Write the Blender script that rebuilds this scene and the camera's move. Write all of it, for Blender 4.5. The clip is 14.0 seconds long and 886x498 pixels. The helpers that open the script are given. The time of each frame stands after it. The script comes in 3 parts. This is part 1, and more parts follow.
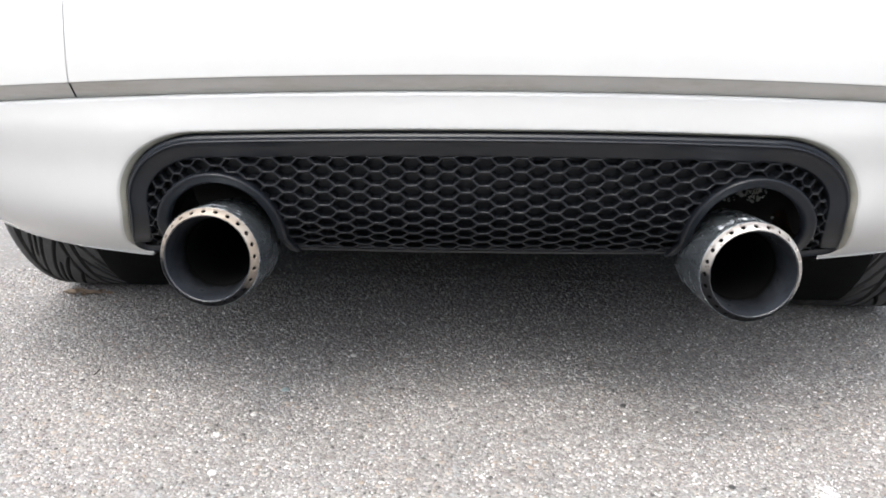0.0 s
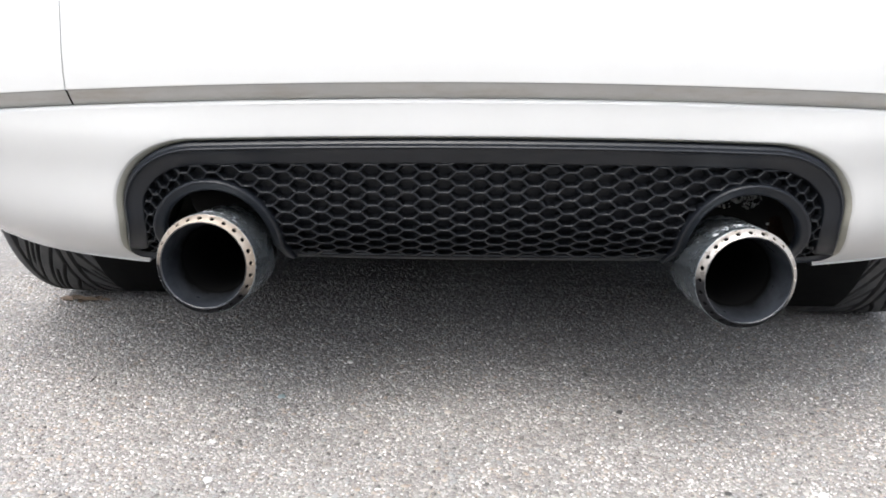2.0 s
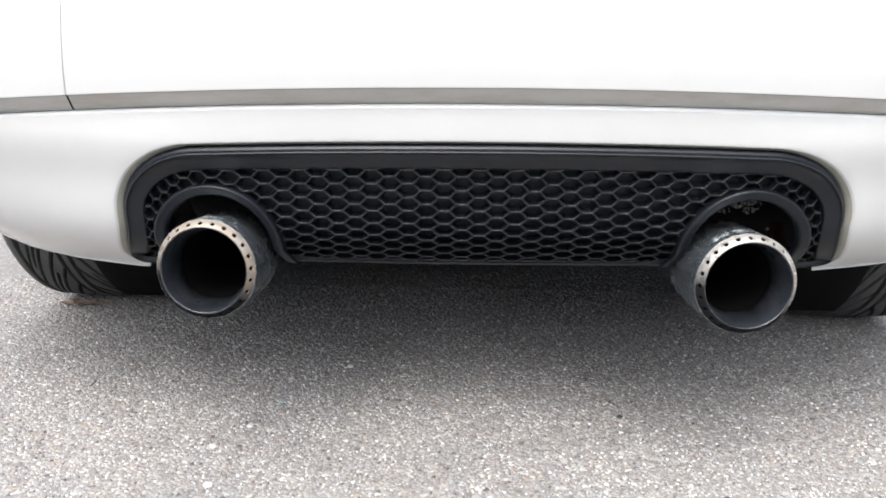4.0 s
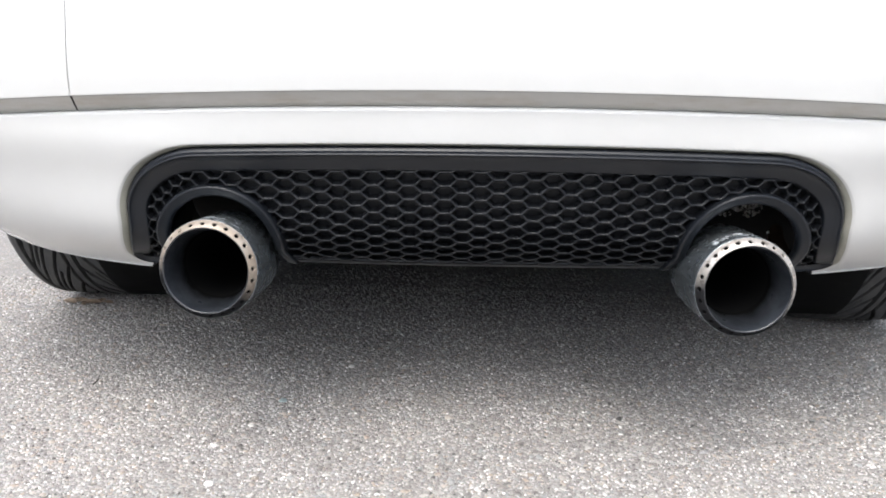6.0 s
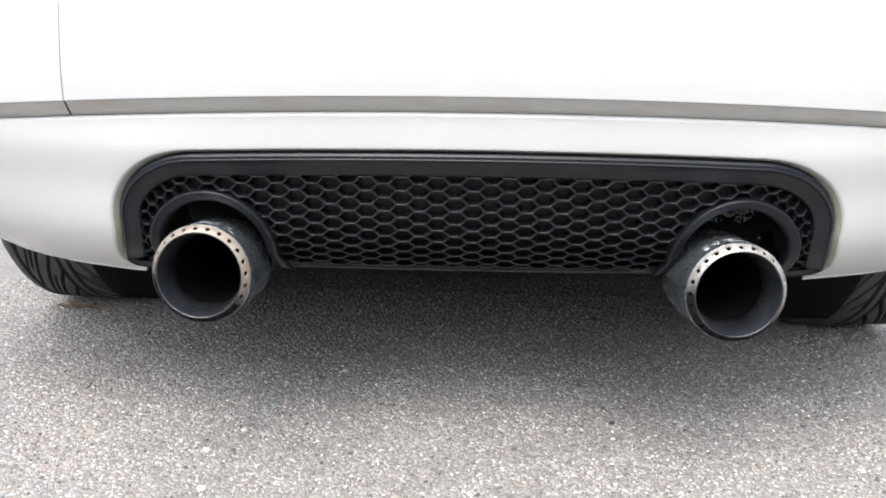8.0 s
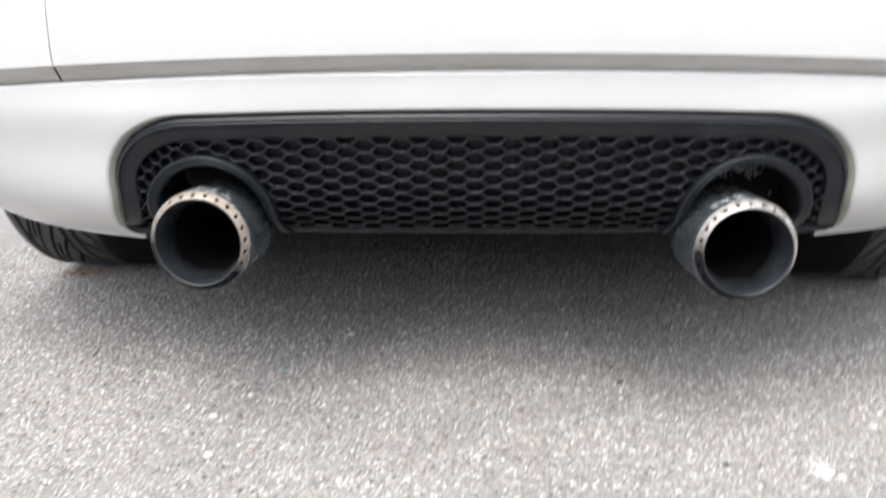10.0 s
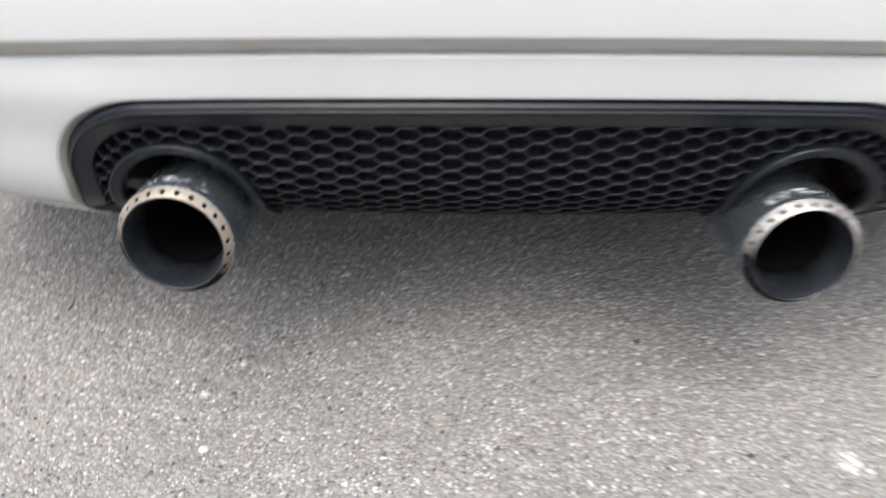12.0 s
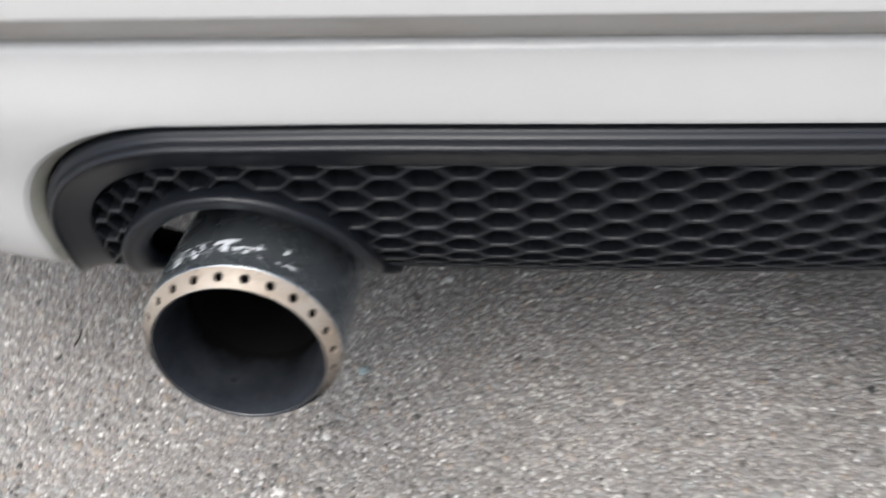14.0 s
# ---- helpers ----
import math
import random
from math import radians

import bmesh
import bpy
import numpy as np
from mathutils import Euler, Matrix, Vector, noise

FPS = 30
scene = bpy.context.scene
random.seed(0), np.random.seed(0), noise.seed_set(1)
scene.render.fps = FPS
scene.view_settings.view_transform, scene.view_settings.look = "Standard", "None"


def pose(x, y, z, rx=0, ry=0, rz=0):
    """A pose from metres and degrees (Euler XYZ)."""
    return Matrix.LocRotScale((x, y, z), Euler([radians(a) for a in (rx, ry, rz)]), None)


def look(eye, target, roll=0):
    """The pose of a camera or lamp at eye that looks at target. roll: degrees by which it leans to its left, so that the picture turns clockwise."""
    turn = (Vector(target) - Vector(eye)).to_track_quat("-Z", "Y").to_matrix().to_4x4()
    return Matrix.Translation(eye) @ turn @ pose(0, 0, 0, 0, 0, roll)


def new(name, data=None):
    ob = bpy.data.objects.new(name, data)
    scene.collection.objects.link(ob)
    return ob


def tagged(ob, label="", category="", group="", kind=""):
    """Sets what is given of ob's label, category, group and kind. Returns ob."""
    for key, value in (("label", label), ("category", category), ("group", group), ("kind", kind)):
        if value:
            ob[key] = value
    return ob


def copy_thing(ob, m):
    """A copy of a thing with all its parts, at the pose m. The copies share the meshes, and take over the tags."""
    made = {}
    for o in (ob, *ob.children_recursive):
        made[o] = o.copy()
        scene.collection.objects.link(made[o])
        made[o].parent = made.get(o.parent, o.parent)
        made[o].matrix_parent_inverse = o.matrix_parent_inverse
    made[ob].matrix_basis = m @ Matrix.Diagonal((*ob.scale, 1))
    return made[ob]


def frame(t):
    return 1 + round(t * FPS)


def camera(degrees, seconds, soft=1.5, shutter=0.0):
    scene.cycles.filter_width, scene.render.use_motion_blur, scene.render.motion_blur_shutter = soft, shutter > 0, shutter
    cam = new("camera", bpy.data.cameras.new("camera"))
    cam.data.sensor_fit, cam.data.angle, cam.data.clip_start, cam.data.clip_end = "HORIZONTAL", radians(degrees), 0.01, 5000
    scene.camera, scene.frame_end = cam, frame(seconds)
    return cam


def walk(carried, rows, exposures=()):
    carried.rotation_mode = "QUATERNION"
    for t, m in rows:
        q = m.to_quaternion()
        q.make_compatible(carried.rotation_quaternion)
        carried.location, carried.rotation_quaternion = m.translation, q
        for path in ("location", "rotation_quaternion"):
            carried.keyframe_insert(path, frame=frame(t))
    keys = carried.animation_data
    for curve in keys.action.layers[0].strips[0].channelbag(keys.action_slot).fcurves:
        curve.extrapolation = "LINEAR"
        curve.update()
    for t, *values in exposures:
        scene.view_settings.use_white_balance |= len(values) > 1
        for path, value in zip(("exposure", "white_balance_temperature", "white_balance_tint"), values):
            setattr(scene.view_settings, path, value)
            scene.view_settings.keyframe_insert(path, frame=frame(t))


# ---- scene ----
cam = camera(59.4, 14.0, soft=1.8, shutter=1.0)
PATH = [
    (0, (0.024, 0.017, 0.553), (0.029, 1.941, 0.006), 1.3),
    (0.5, (0.025, 0.018, 0.554), (0.03, 1.944, 0.013), 1.2),
    (1, (0.027, 0.019, 0.555), (0.032, 1.945, 0.015), 1.2),
    (1.5, (0.026, 0.017, 0.555), (0.035, 1.944, 0.02), 1.3),
    (2, (0.027, 0.015, 0.554), (0.036, 1.943, 0.023), 1.3),
    (2.5, (0.025, 0.017, 0.558), (0.033, 1.944, 0.025), 1.4),
    (3, (0.027, 0.016, 0.558), (0.035, 1.946, 0.034), 1.3),
    (5.5, (0.027, 0.015, 0.556), (0.032, 1.944, 0.029), 1.5),
    (6, (0.03, 0.012, 0.561), (0.03, 1.941, 0.035), 1.6),
    (6.5, (0.032, 0.011, 0.561), (0.039, 1.942, 0.04), 1.7),
    (7, (0.032, 0.008, 0.564), (0.038, 1.94, 0.048), 1.6),
    (9.3, (0.038, 0.017, 0.563), (0.053, 1.946, 0.034), 2.0),
    (9.5, (0.038, 0.021, 0.557), (0.053, 1.948, 0.02), 1.9),
    (10, (0.044, 0.028, 0.565), (0.029, 1.929, -0.058), 0.5),
    (10.1, (0.043, 0.027, 0.567), (0.023, 1.909, -0.103), -0.2),
    (10.2, (0.042, 0.022, 0.567), (0.011, 1.876, -0.18), -0.6),
    (10.3, (0.041, 0.023, 0.569), (-0.001, 1.867, -0.203), -0.3),
    (10.5, (0.043, 0.031, 0.6), (-0.012, 1.855, -0.219), -0.1),
    (10.8, (0.047, 0.035, 0.653), (0.004, 1.806, -0.275), -0.5),
    (11, (0.041, 0.051, 0.675), (0.013, 1.809, -0.279), -0.4),
    (11.3, (0.029, 0.083, 0.713), (0.041, 1.806, -0.302), 0.3),
    (11.5, (0.018, 0.112, 0.721), (0.098, 1.828, -0.303), 1.1),
    (11.8, (0.013, 0.168, 0.725), (0.087, 1.871, -0.322), 0.6),
    (12, (0.01, 0.226, 0.71), (0.042, 1.916, -0.359), 1.0),
    (12.3, (0.018, 0.294, 0.699), (-0.029, 1.907, -0.482), 0.6),
    (12.5, (0.023, 0.343, 0.698), (-0.078, 1.942, -0.499), -0.4),
    (12.8, (0.012, 0.396, 0.7), (-0.156, 2.001, -0.482), -2.2),
    (13, (-0.008, 0.431, 0.688), (-0.159, 2.033, -0.5), -1.7),
    (13.3, (-0.04, 0.483, 0.675), (-0.107, 2.053, -0.562), -2.2),
    (13.5, (-0.061, 0.521, 0.662), (-0.074, 2.078, -0.594), -0.9),
    (13.8, (-0.108, 0.565, 0.65), (-0.095, 2.109, -0.621), -1.1),
    (14, (-0.136, 0.601, 0.639), (-0.125, 2.099, -0.686), 0.0),
]
walk(cam, [(t, look(eye, target, roll)) for t, eye, target, roll in PATH],
     [(t, stops, 6180, 9) for t, stops in ((0, 1.23), (10, 1.23), (10.5, 1.21), (11, 1.11), (12, 0.91), (13, 0.76), (14, 0.80))])

# ---- world, sun, exposure ----
SUN_ELEVATION, SUN_TURN = 60.0, 197.0
world = bpy.data.worlds.new("overcast_sky")
scene.world = world
world.use_nodes = True
wn = world.node_tree.nodes
sky = wn.new("ShaderNodeTexSky")
sky.sky_type = "NISHITA"
sky.sun_disc = False
sky.sun_elevation = radians(SUN_ELEVATION)
sky.sun_rotation = radians(SUN_TURN)
sky.air_density, sky.dust_density, sky.ozone_density = 1.0, 6.0, 1.0
pale = wn.new("ShaderNodeHueSaturation")
pale.inputs["Saturation"].default_value = 0.58
world.node_tree.links.new(sky.outputs[0], pale.inputs["Color"])
world.node_tree.links.new(pale.outputs[0], wn["Background"].inputs["Color"])
wn["Background"].inputs["Strength"].default_value = 0.142
lamp = bpy.data.lights.new("sun", "SUN")
lamp.energy, lamp.angle, lamp.color = 0.78, radians(75), (1.0, 0.985, 0.97)
sun = new("sun", lamp)
a, e = radians(SUN_TURN), radians(SUN_ELEVATION)
sun.matrix_world = look((3 * math.sin(a) * math.cos(e), 3 * math.cos(a) * math.cos(e), 3 * math.sin(e)), (0, 0, 0))


# ---- materials ----
class Nodes:
    """A material and short calls for its nodes."""

    def __init__(self, name, rough=0.5, metal=0.0, color=(0.5, 0.5, 0.5), coat=0.0, spec=0.5):
        self.mat = bpy.data.materials.new(name)
        self.mat.use_nodes = True
        self.tree = self.mat.node_tree
        self.bsdf = self.tree.nodes["Principled BSDF"]
        self.set(self.bsdf, "Roughness", rough)
        self.set(self.bsdf, "Metallic", metal)
        self.set(self.bsdf, "Base Color", (*color, 1))
        self.set(self.bsdf, "Coat Weight", coat)
        self.set(self.bsdf, "Coat Roughness", 0.04)
        self.set(self.bsdf, "Specular IOR Level", spec)
        self.coord = self.tree.nodes.new("ShaderNodeTexCoord").outputs["Object"]

    def set(self, node, key, value):
        if isinstance(value, bpy.types.NodeSocket):
            self.tree.links.new(value, node.inputs[key])
        else:
            node.inputs[key].default_value = value

    def noise(self, scale, detail=4.0, rough=0.6, vector=None):
        n = self.tree.nodes.new("ShaderNodeTexNoise")
        self.set(n, "Vector", vector or self.coord)
        self.set(n, "Scale", scale)
        self.set(n, "Detail", detail)
        self.set(n, "Roughness", rough)
        return n.outputs["Fac"]

    def voronoi(self, scale, feature="F1", out="Distance"):
        n = self.tree.nodes.new("ShaderNodeTexVoronoi")
        n.feature = feature
        self.set(n, "Vector", self.coord)
        self.set(n, "Scale", scale)
        return n.outputs[out]

    def ramp(self, fac, *stops):
        n = self.tree.nodes.new("ShaderNodeValToRGB")
        while len(n.color_ramp.elements) < len(stops):
            n.color_ramp.elements.new(0.5)
        for el, (at, c) in zip(n.color_ramp.elements, stops):
            el.position = at
            el.color = (*c, 1) if isinstance(c, tuple) else (c, c, c, 1)
        self.set(n, "Fac", fac)
        return n.outputs["Color"]

    def mix(self, fac, a, b, kind="MIX"):
        n = self.tree.nodes.new("ShaderNodeMix")
        n.data_type, n.blend_type = "RGBA", kind
        for k, v in ((0, fac), (6, a), (7, b)):
            if isinstance(v, bpy.types.NodeSocket):
                self.tree.links.new(v, n.inputs[k])
            else:
                n.inputs[k].default_value = v if k == 0 else (*v, 1)
        return n.outputs[2]

    def math(self, op, a, b=0.0):
        n = self.tree.nodes.new("ShaderNodeMath")
        n.operation = op
        self.set(n, 0, a)
        self.set(n, 1, b)
        return n.outputs[0]

    def axis(self, which):
        n = self.tree.nodes.new("ShaderNodeSeparateXYZ")
        self.set(n, 0, self.coord)
        return n.outputs[which]

    def bump(self, height, strength=0.3, distance=0.001):
        n = self.tree.nodes.new("ShaderNodeBump")
        self.set(n, "Height", height)
        self.set(n, "Strength", strength)
        self.set(n, "Distance", distance)
        self.set(self.bsdf, "Normal", n.outputs[0])

    def color(self, c):
        self.set(self.bsdf, "Base Color", c)
        return self

    def rough(self, c):
        self.set(self.bsdf, "Roughness", c)
        return self


def make_paint():
    m = Nodes("white_car_paint", rough=0.35, coat=1.0, spec=0.2)
    dust = m.noise(9, 6, 0.7)
    m.color(m.mix(m.ramp(dust, (0.35, 0.0), (0.8, 0.5)), (0.522, 0.522, 0.510), (0.475, 0.472, 0.452)))
    m.set(m.bsdf, "Coat Roughness", m.ramp(m.noise(40, 5), (0.3, 0.03), (0.8, 0.12)))
    m.bump(m.noise(260, 2), 0.02, 0.0005)
    return m.mat


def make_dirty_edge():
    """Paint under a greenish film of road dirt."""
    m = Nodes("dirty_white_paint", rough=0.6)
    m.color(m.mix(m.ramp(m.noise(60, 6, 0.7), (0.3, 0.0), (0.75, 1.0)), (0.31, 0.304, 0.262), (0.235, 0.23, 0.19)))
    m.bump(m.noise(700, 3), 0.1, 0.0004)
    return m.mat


def make_plastic(name, base, rough, spec=0.5):
    m = Nodes(name, rough=rough, spec=spec)
    dust = m.ramp(m.noise(22, 6, 0.7), (0.35, 0.0), (0.75, 1.0))
    m.color(m.mix(dust, tuple(base), tuple(b * 1.12 + 0.001 for b in base)))
    m.rough(m.ramp(m.noise(60, 4), (0.3, rough - 0.03), (0.8, rough + 0.04)))
    m.bump(m.noise(900, 3), 0.08, 0.0003)
    return m.mat


def make_steel(name, base, low, high, metal, flakes=False, soot=None, spec=0.5, deep=False, worn=(0.62, 0.62, 0.62), grain=0.12):
    m = Nodes(name, metal=metal, spec=spec)
    film = m.ramp(m.noise(28, 6, 0.7), (0.3, 0.0), (0.75, 1.0))
    c = m.mix(film, tuple(base), tuple(b * k for b, k in zip(base, worn)))
    m.rough(m.ramp(m.noise(55, 5), (0.3, low), (0.8, high)))
    if flakes:
        # bare bright scrapes along the crown of the pipe, just behind the rim
        y = m.axis(1)
        band = m.math("MULTIPLY", m.math("GREATER_THAN", y, 0.020), m.math("LESS_THAN", y, 0.035))
        crown = m.math("GREATER_THAN", m.axis(2), 0.049)
        chips = m.math("GREATER_THAN", m.noise(95, 3, 0.75), 0.53)
        mask = m.math("MULTIPLY", m.math("MULTIPLY", band, crown), chips)
        c = m.mix(mask, c, (0.68, 0.71, 0.74))
        m.set(m.bsdf, "Metallic", m.math("MULTIPLY", m.math("SUBTRACT", 1.0, mask), metal))
    if soot:
        # soot burnt on to the lower half of the rim
        rise = m.math("ADD", m.math("ADD", m.axis(2), m.math("MULTIPLY", m.axis(0), 0.3)), m.math("MULTIPLY", m.math("SUBTRACT", m.noise(60, 5), 0.5), 0.035))
        burnt = m.ramp(m.math("ADD", m.math("MULTIPLY", rise, 9.0), 0.5), (soot[0], 1.0), (soot[1], 0.0))
        spots = m.ramp(m.noise(150, 4, 0.7), (0.56, 0.0), (0.64, soot[2]))
        c = m.mix(spots, c, (0.10, 0.075, 0.055))
        c = m.mix(burnt, c, (0.016, 0.016, 0.017))
        m.set(m.bsdf, "Metallic", m.math("MULTIPLY", m.math("SUBTRACT", 1.0, burnt), metal))
        m.set(m.bsdf, "Specular IOR Level", m.math("MULTIPLY", m.math("SUBTRACT", 1.0, burnt), spec))
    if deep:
        # matt soot plus painted shade of the depth, blacker further in, with an uneven edge
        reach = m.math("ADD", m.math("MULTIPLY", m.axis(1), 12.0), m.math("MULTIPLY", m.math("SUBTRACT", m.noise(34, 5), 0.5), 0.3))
        depth_shade = m.ramp(reach, (0.05, 0.0), (0.52, 1.0))
        c = m.mix(depth_shade, c, (0.004, 0.004, 0.004))
        m.set(m.bsdf, "Metallic", m.math("MULTIPLY", m.math("SUBTRACT", 1.0, depth_shade), metal))
        m.set(m.bsdf, "Specular IOR Level", m.math("MULTIPLY", m.math("SUBTRACT", 1.0, depth_shade), spec))
    m.color(c)
    m.bump(m.noise(420, 4), grain, 0.0004)
    return m.mat


def make_rubber():
    m = Nodes("tyre_rubber", rough=0.75)
    m.color(m.mix(m.ramp(m.noise(16, 6, 0.7), (0.35, 0.0), (0.8, 1.0)), (0.052, 0.052, 0.054), (0.09, 0.088, 0.085)))
    m.bump(m.noise(500, 4), 0.3, 0.0005)
    return m.mat


STONES = ((0.0, (0.055, 0.052, 0.048)), (0.10, (0.12, 0.113, 0.105)), (0.14, (0.21, 0.198, 0.184)), (0.24, (0.31, 0.293, 0.273)), (0.34, (0.38, 0.360, 0.338)),
          (0.44, (0.26, 0.241, 0.218)), (0.52, (0.46, 0.436, 0.408)), (0.60, (0.34, 0.332, 0.328)), (0.66, (0.30, 0.308, 0.296)), (0.72, (0.43, 0.394, 0.352)),
          (0.77, (0.36, 0.295, 0.235)), (0.81, (0.38, 0.352, 0.320)), (0.85, (0.54, 0.518, 0.490)), (0.90, (0.66, 0.640, 0.612)), (1.0, (0.90, 0.882, 0.852)))


def make_asphalt():
    m = Nodes("worn_asphalt", rough=0.85)
    cell = m.voronoi(150, out="Color")
    edge = m.voronoi(150, "DISTANCE_TO_EDGE")
    grains = m.ramp(cell, *STONES)
    tar = m.mix(m.noise(620, 3), (0.13, 0.124, 0.117), (0.34, 0.326, 0.308))
    c = m.mix(m.ramp(edge, (0.04, 0.0), (0.16, 0.8)), tar, grains)
    stain = m.ramp(m.noise(2.3, 5, 0.6), (0.35, 0.86), (0.7, 1.08))
    m.color(m.mix(1.0, c, stain, "MULTIPLY"))
    m.bump(m.math("ADD", m.math("MULTIPLY", edge, 1.2), m.noise(900, 2)), 0.5, 0.0012)
    return m.mat


def make_stones():
    m = Nodes("asphalt_chippings", rough=0.5, spec=0.5)
    tone = m.tree.nodes.new("ShaderNodeAttribute")
    tone.attribute_name = "tone"
    c = m.ramp(tone.outputs["Fac"], *STONES)
    stain = m.ramp(m.noise(2.3, 5, 0.6), (0.35, 0.86), (0.7, 1.08))
    grit = m.ramp(m.noise(420, 4), (0.28, 0.72), (0.75, 1.2))
    m.rough(m.ramp(tone.outputs["Fac"], (0.80, 0.6), (0.90, 0.25)))
    m.color(m.mix(1.0, m.mix(1.0, c, stain, "MULTIPLY"), grit, "MULTIPLY"))
    m.bump(m.noise(900, 3), 0.35, 0.0005)
    return m.mat


def make_plain(name, base, rough, spread=0.6, scale=30, spec=0.5):
    m = Nodes(name, rough=rough, spec=spec)
    m.color(m.mix(m.ramp(m.noise(scale, 5, 0.7), (0.3, 0.0), (0.75, 1.0)), tuple(base), tuple(b * spread for b in base)))
    m.bump(m.noise(scale * 12, 3), 0.2, 0.0005)
    return m.mat


def make_strip():
    """Matt grey strip with brownish weather stains that run along it."""
    m = Nodes("matt_grey_trim", rough=0.5)
    stretch = m.tree.nodes.new("ShaderNodeMapping")
    stretch.inputs["Scale"].default_value = (0.35, 1.0, 1.6)
    m.set(stretch, "Vector", m.coord)
    blotch = m.ramp(m.noise(34, 6, 0.7, stretch.outputs[0]), (0.50, 0.0), (0.72, 0.8))
    c = m.mix(m.ramp(m.noise(14, 5, 0.7), (0.3, 0.0), (0.75, 1.0)), (0.47, 0.46, 0.435), (0.42, 0.41, 0.385))
    c = m.mix(blotch, c, (0.37, 0.335, 0.285))
    m.color(m.mix(m.ramp(m.noise(210, 4, 0.8), (0.66, 0.0), (0.72, 0.6)), c, (0.17, 0.155, 0.12)))
    m.bump(m.noise(170, 3), 0.2, 0.0005)
    return m.mat


PAINT = make_paint()
DIRTY = make_dirty_edge()
TRIM = make_plastic("dark_grey_bumper_plastic", (0.0086, 0.0102, 0.0134), 0.31, 0.38)
GRILLE = make_plastic("matt_dark_honeycomb_plastic", (0.0082, 0.0092, 0.0112), 0.38, 0.36)
BLACK = make_plastic("black_underbody_coating", (0.005, 0.005, 0.005), 0.85, 0.08)
PIPE = make_steel("dull_blue_grey_steel", (0.335, 0.374, 0.400), 0.20, 0.34, 0.86, flakes=True, worn=(0.78, 0.79, 0.80), grain=0.05)
RIM = make_steel("pale_brushed_steel", (0.385, 0.343, 0.292), 0.42, 0.62, 0.35, soot=(0.28, 0.70, 0.25), spec=0.25, worn=(0.70, 0.62, 0.55))
RIM_WORN = make_steel("worn_bright_steel", (0.52, 0.495, 0.46), 0.30, 0.55, 0.45, soot=(0.32, 0.64, 0.85), spec=0.2, worn=(0.50, 0.45, 0.41))
LIP = make_steel("bright_rolled_steel", (0.17, 0.17, 0.175), 0.16, 0.34, 0.8, worn=(0.2, 0.2, 0.2))
# sooty steel with the mouth's inner shade painted in
SOOT = make_steel("shaded_sooty_steel", (0.060, 0.067, 0.078), 0.25, 0.52, 0.4, spec=0.4, deep=True, worn=(0.22, 0.24, 0.28))
# blacker than soot: the shade inside bores and rim holes is put into the colour
DARK = make_plain("sooty_shade_black", (0.004, 0.004, 0.004), 0.9, spec=0.05)
RUBBER = make_rubber()
STRIPE = make_strip()
FOIL = make_steel("dull_crumpled_foil", (0.80, 0.80, 0.78), 0.4, 0.6, 0.2)
ALLOY = make_steel("grey_alloy", (0.35, 0.35, 0.36), 0.3, 0.45, 0.9)
ASPHALT = make_asphalt()
CHIPS = make_stones()
LEAF = make_plain("dry_brown_leaf", (0.36, 0.265, 0.185), 0.7, 0.55, 80)
LIME = make_plain("chalky_white_splash", (0.72, 0.71, 0.68), 0.85, 0.7, 200)
TEAL = make_plain("blue_green_stone", (0.27, 0.34, 0.34), 0.6, 0.75, 200)
TAN = make_plain("tan_stone", (0.46, 0.41, 0.36), 0.6, 0.8, 200)
SLATE = make_plain("dark_stone", (0.06, 0.058, 0.055), 0.6, 0.6, 200)
# for the unseen wall that blocks low sky light
WALL = make_plain("olive_grey_blocker", (0.17, 0.17, 0.14), 0.9, 0.75, 3)
RUST = make_plain("rusty_brown_steel", (0.036, 0.020, 0.014), 0.85, 0.4, 120, spec=0.1)
TWIG = make_plain("dark_dry_stem", (0.03, 0.024, 0.02), 0.8)


# ---- mesh helpers ----
def mesh_object(name, verts, faces, material, parent=None, label="", smooth=True, materials=(), index=None):
    me = bpy.data.meshes.new(name)
    me.from_pydata([tuple(v) for v in verts], [], faces)
    me.materials.append(material)
    for extra in materials:
        me.materials.append(extra)
    if index:
        me.polygons.foreach_set("material_index", index)
    me.polygons.foreach_set("use_smooth", [smooth] * len(me.polygons))
    me.update()
    ob = new(name, me)
    if parent:
        ob.parent = parent
    return tagged(ob, label)


def part(name, bm, material, parent, label="", smooth=True):
    """Links a bmesh as one mesh object under a thing or a part."""
    bmesh.ops.recalc_face_normals(bm, faces=bm.faces)
    me = bpy.data.meshes.new(name)
    bm.to_mesh(me)
    bm.free()
    me.materials.append(material)
    me.polygons.foreach_set("use_smooth", [smooth] * len(me.polygons))
    ob = new(name, me)
    if parent:
        ob.parent = parent
    return tagged(ob, label)


def sharpen(ob, degrees=35):
    """Marks sharp edges where faces meet at more than this angle."""
    bm = bmesh.new()
    bm.from_mesh(ob.data)
    bmesh.ops.remove_doubles(bm, verts=bm.verts, dist=1e-6)
    for edge in bm.edges:
        if len(edge.link_faces) == 2 and edge.calc_face_angle() > radians(degrees):
            edge.smooth = False
    bm.to_mesh(ob.data)
    bm.free()
    return ob


def grid(rows, closed=False):
    """Vertices and quads of a grid of equal rows of points."""
    n = len(rows[0])
    verts = [p for row in rows for p in row]
    faces = []
    for i in range(len(rows) - 1):
        for j in range(n if closed else n - 1):
            k = (j + 1) % n
            faces.append((i * n + j, i * n + k, (i + 1) * n + k, (i + 1) * n + j))
    return verts, faces


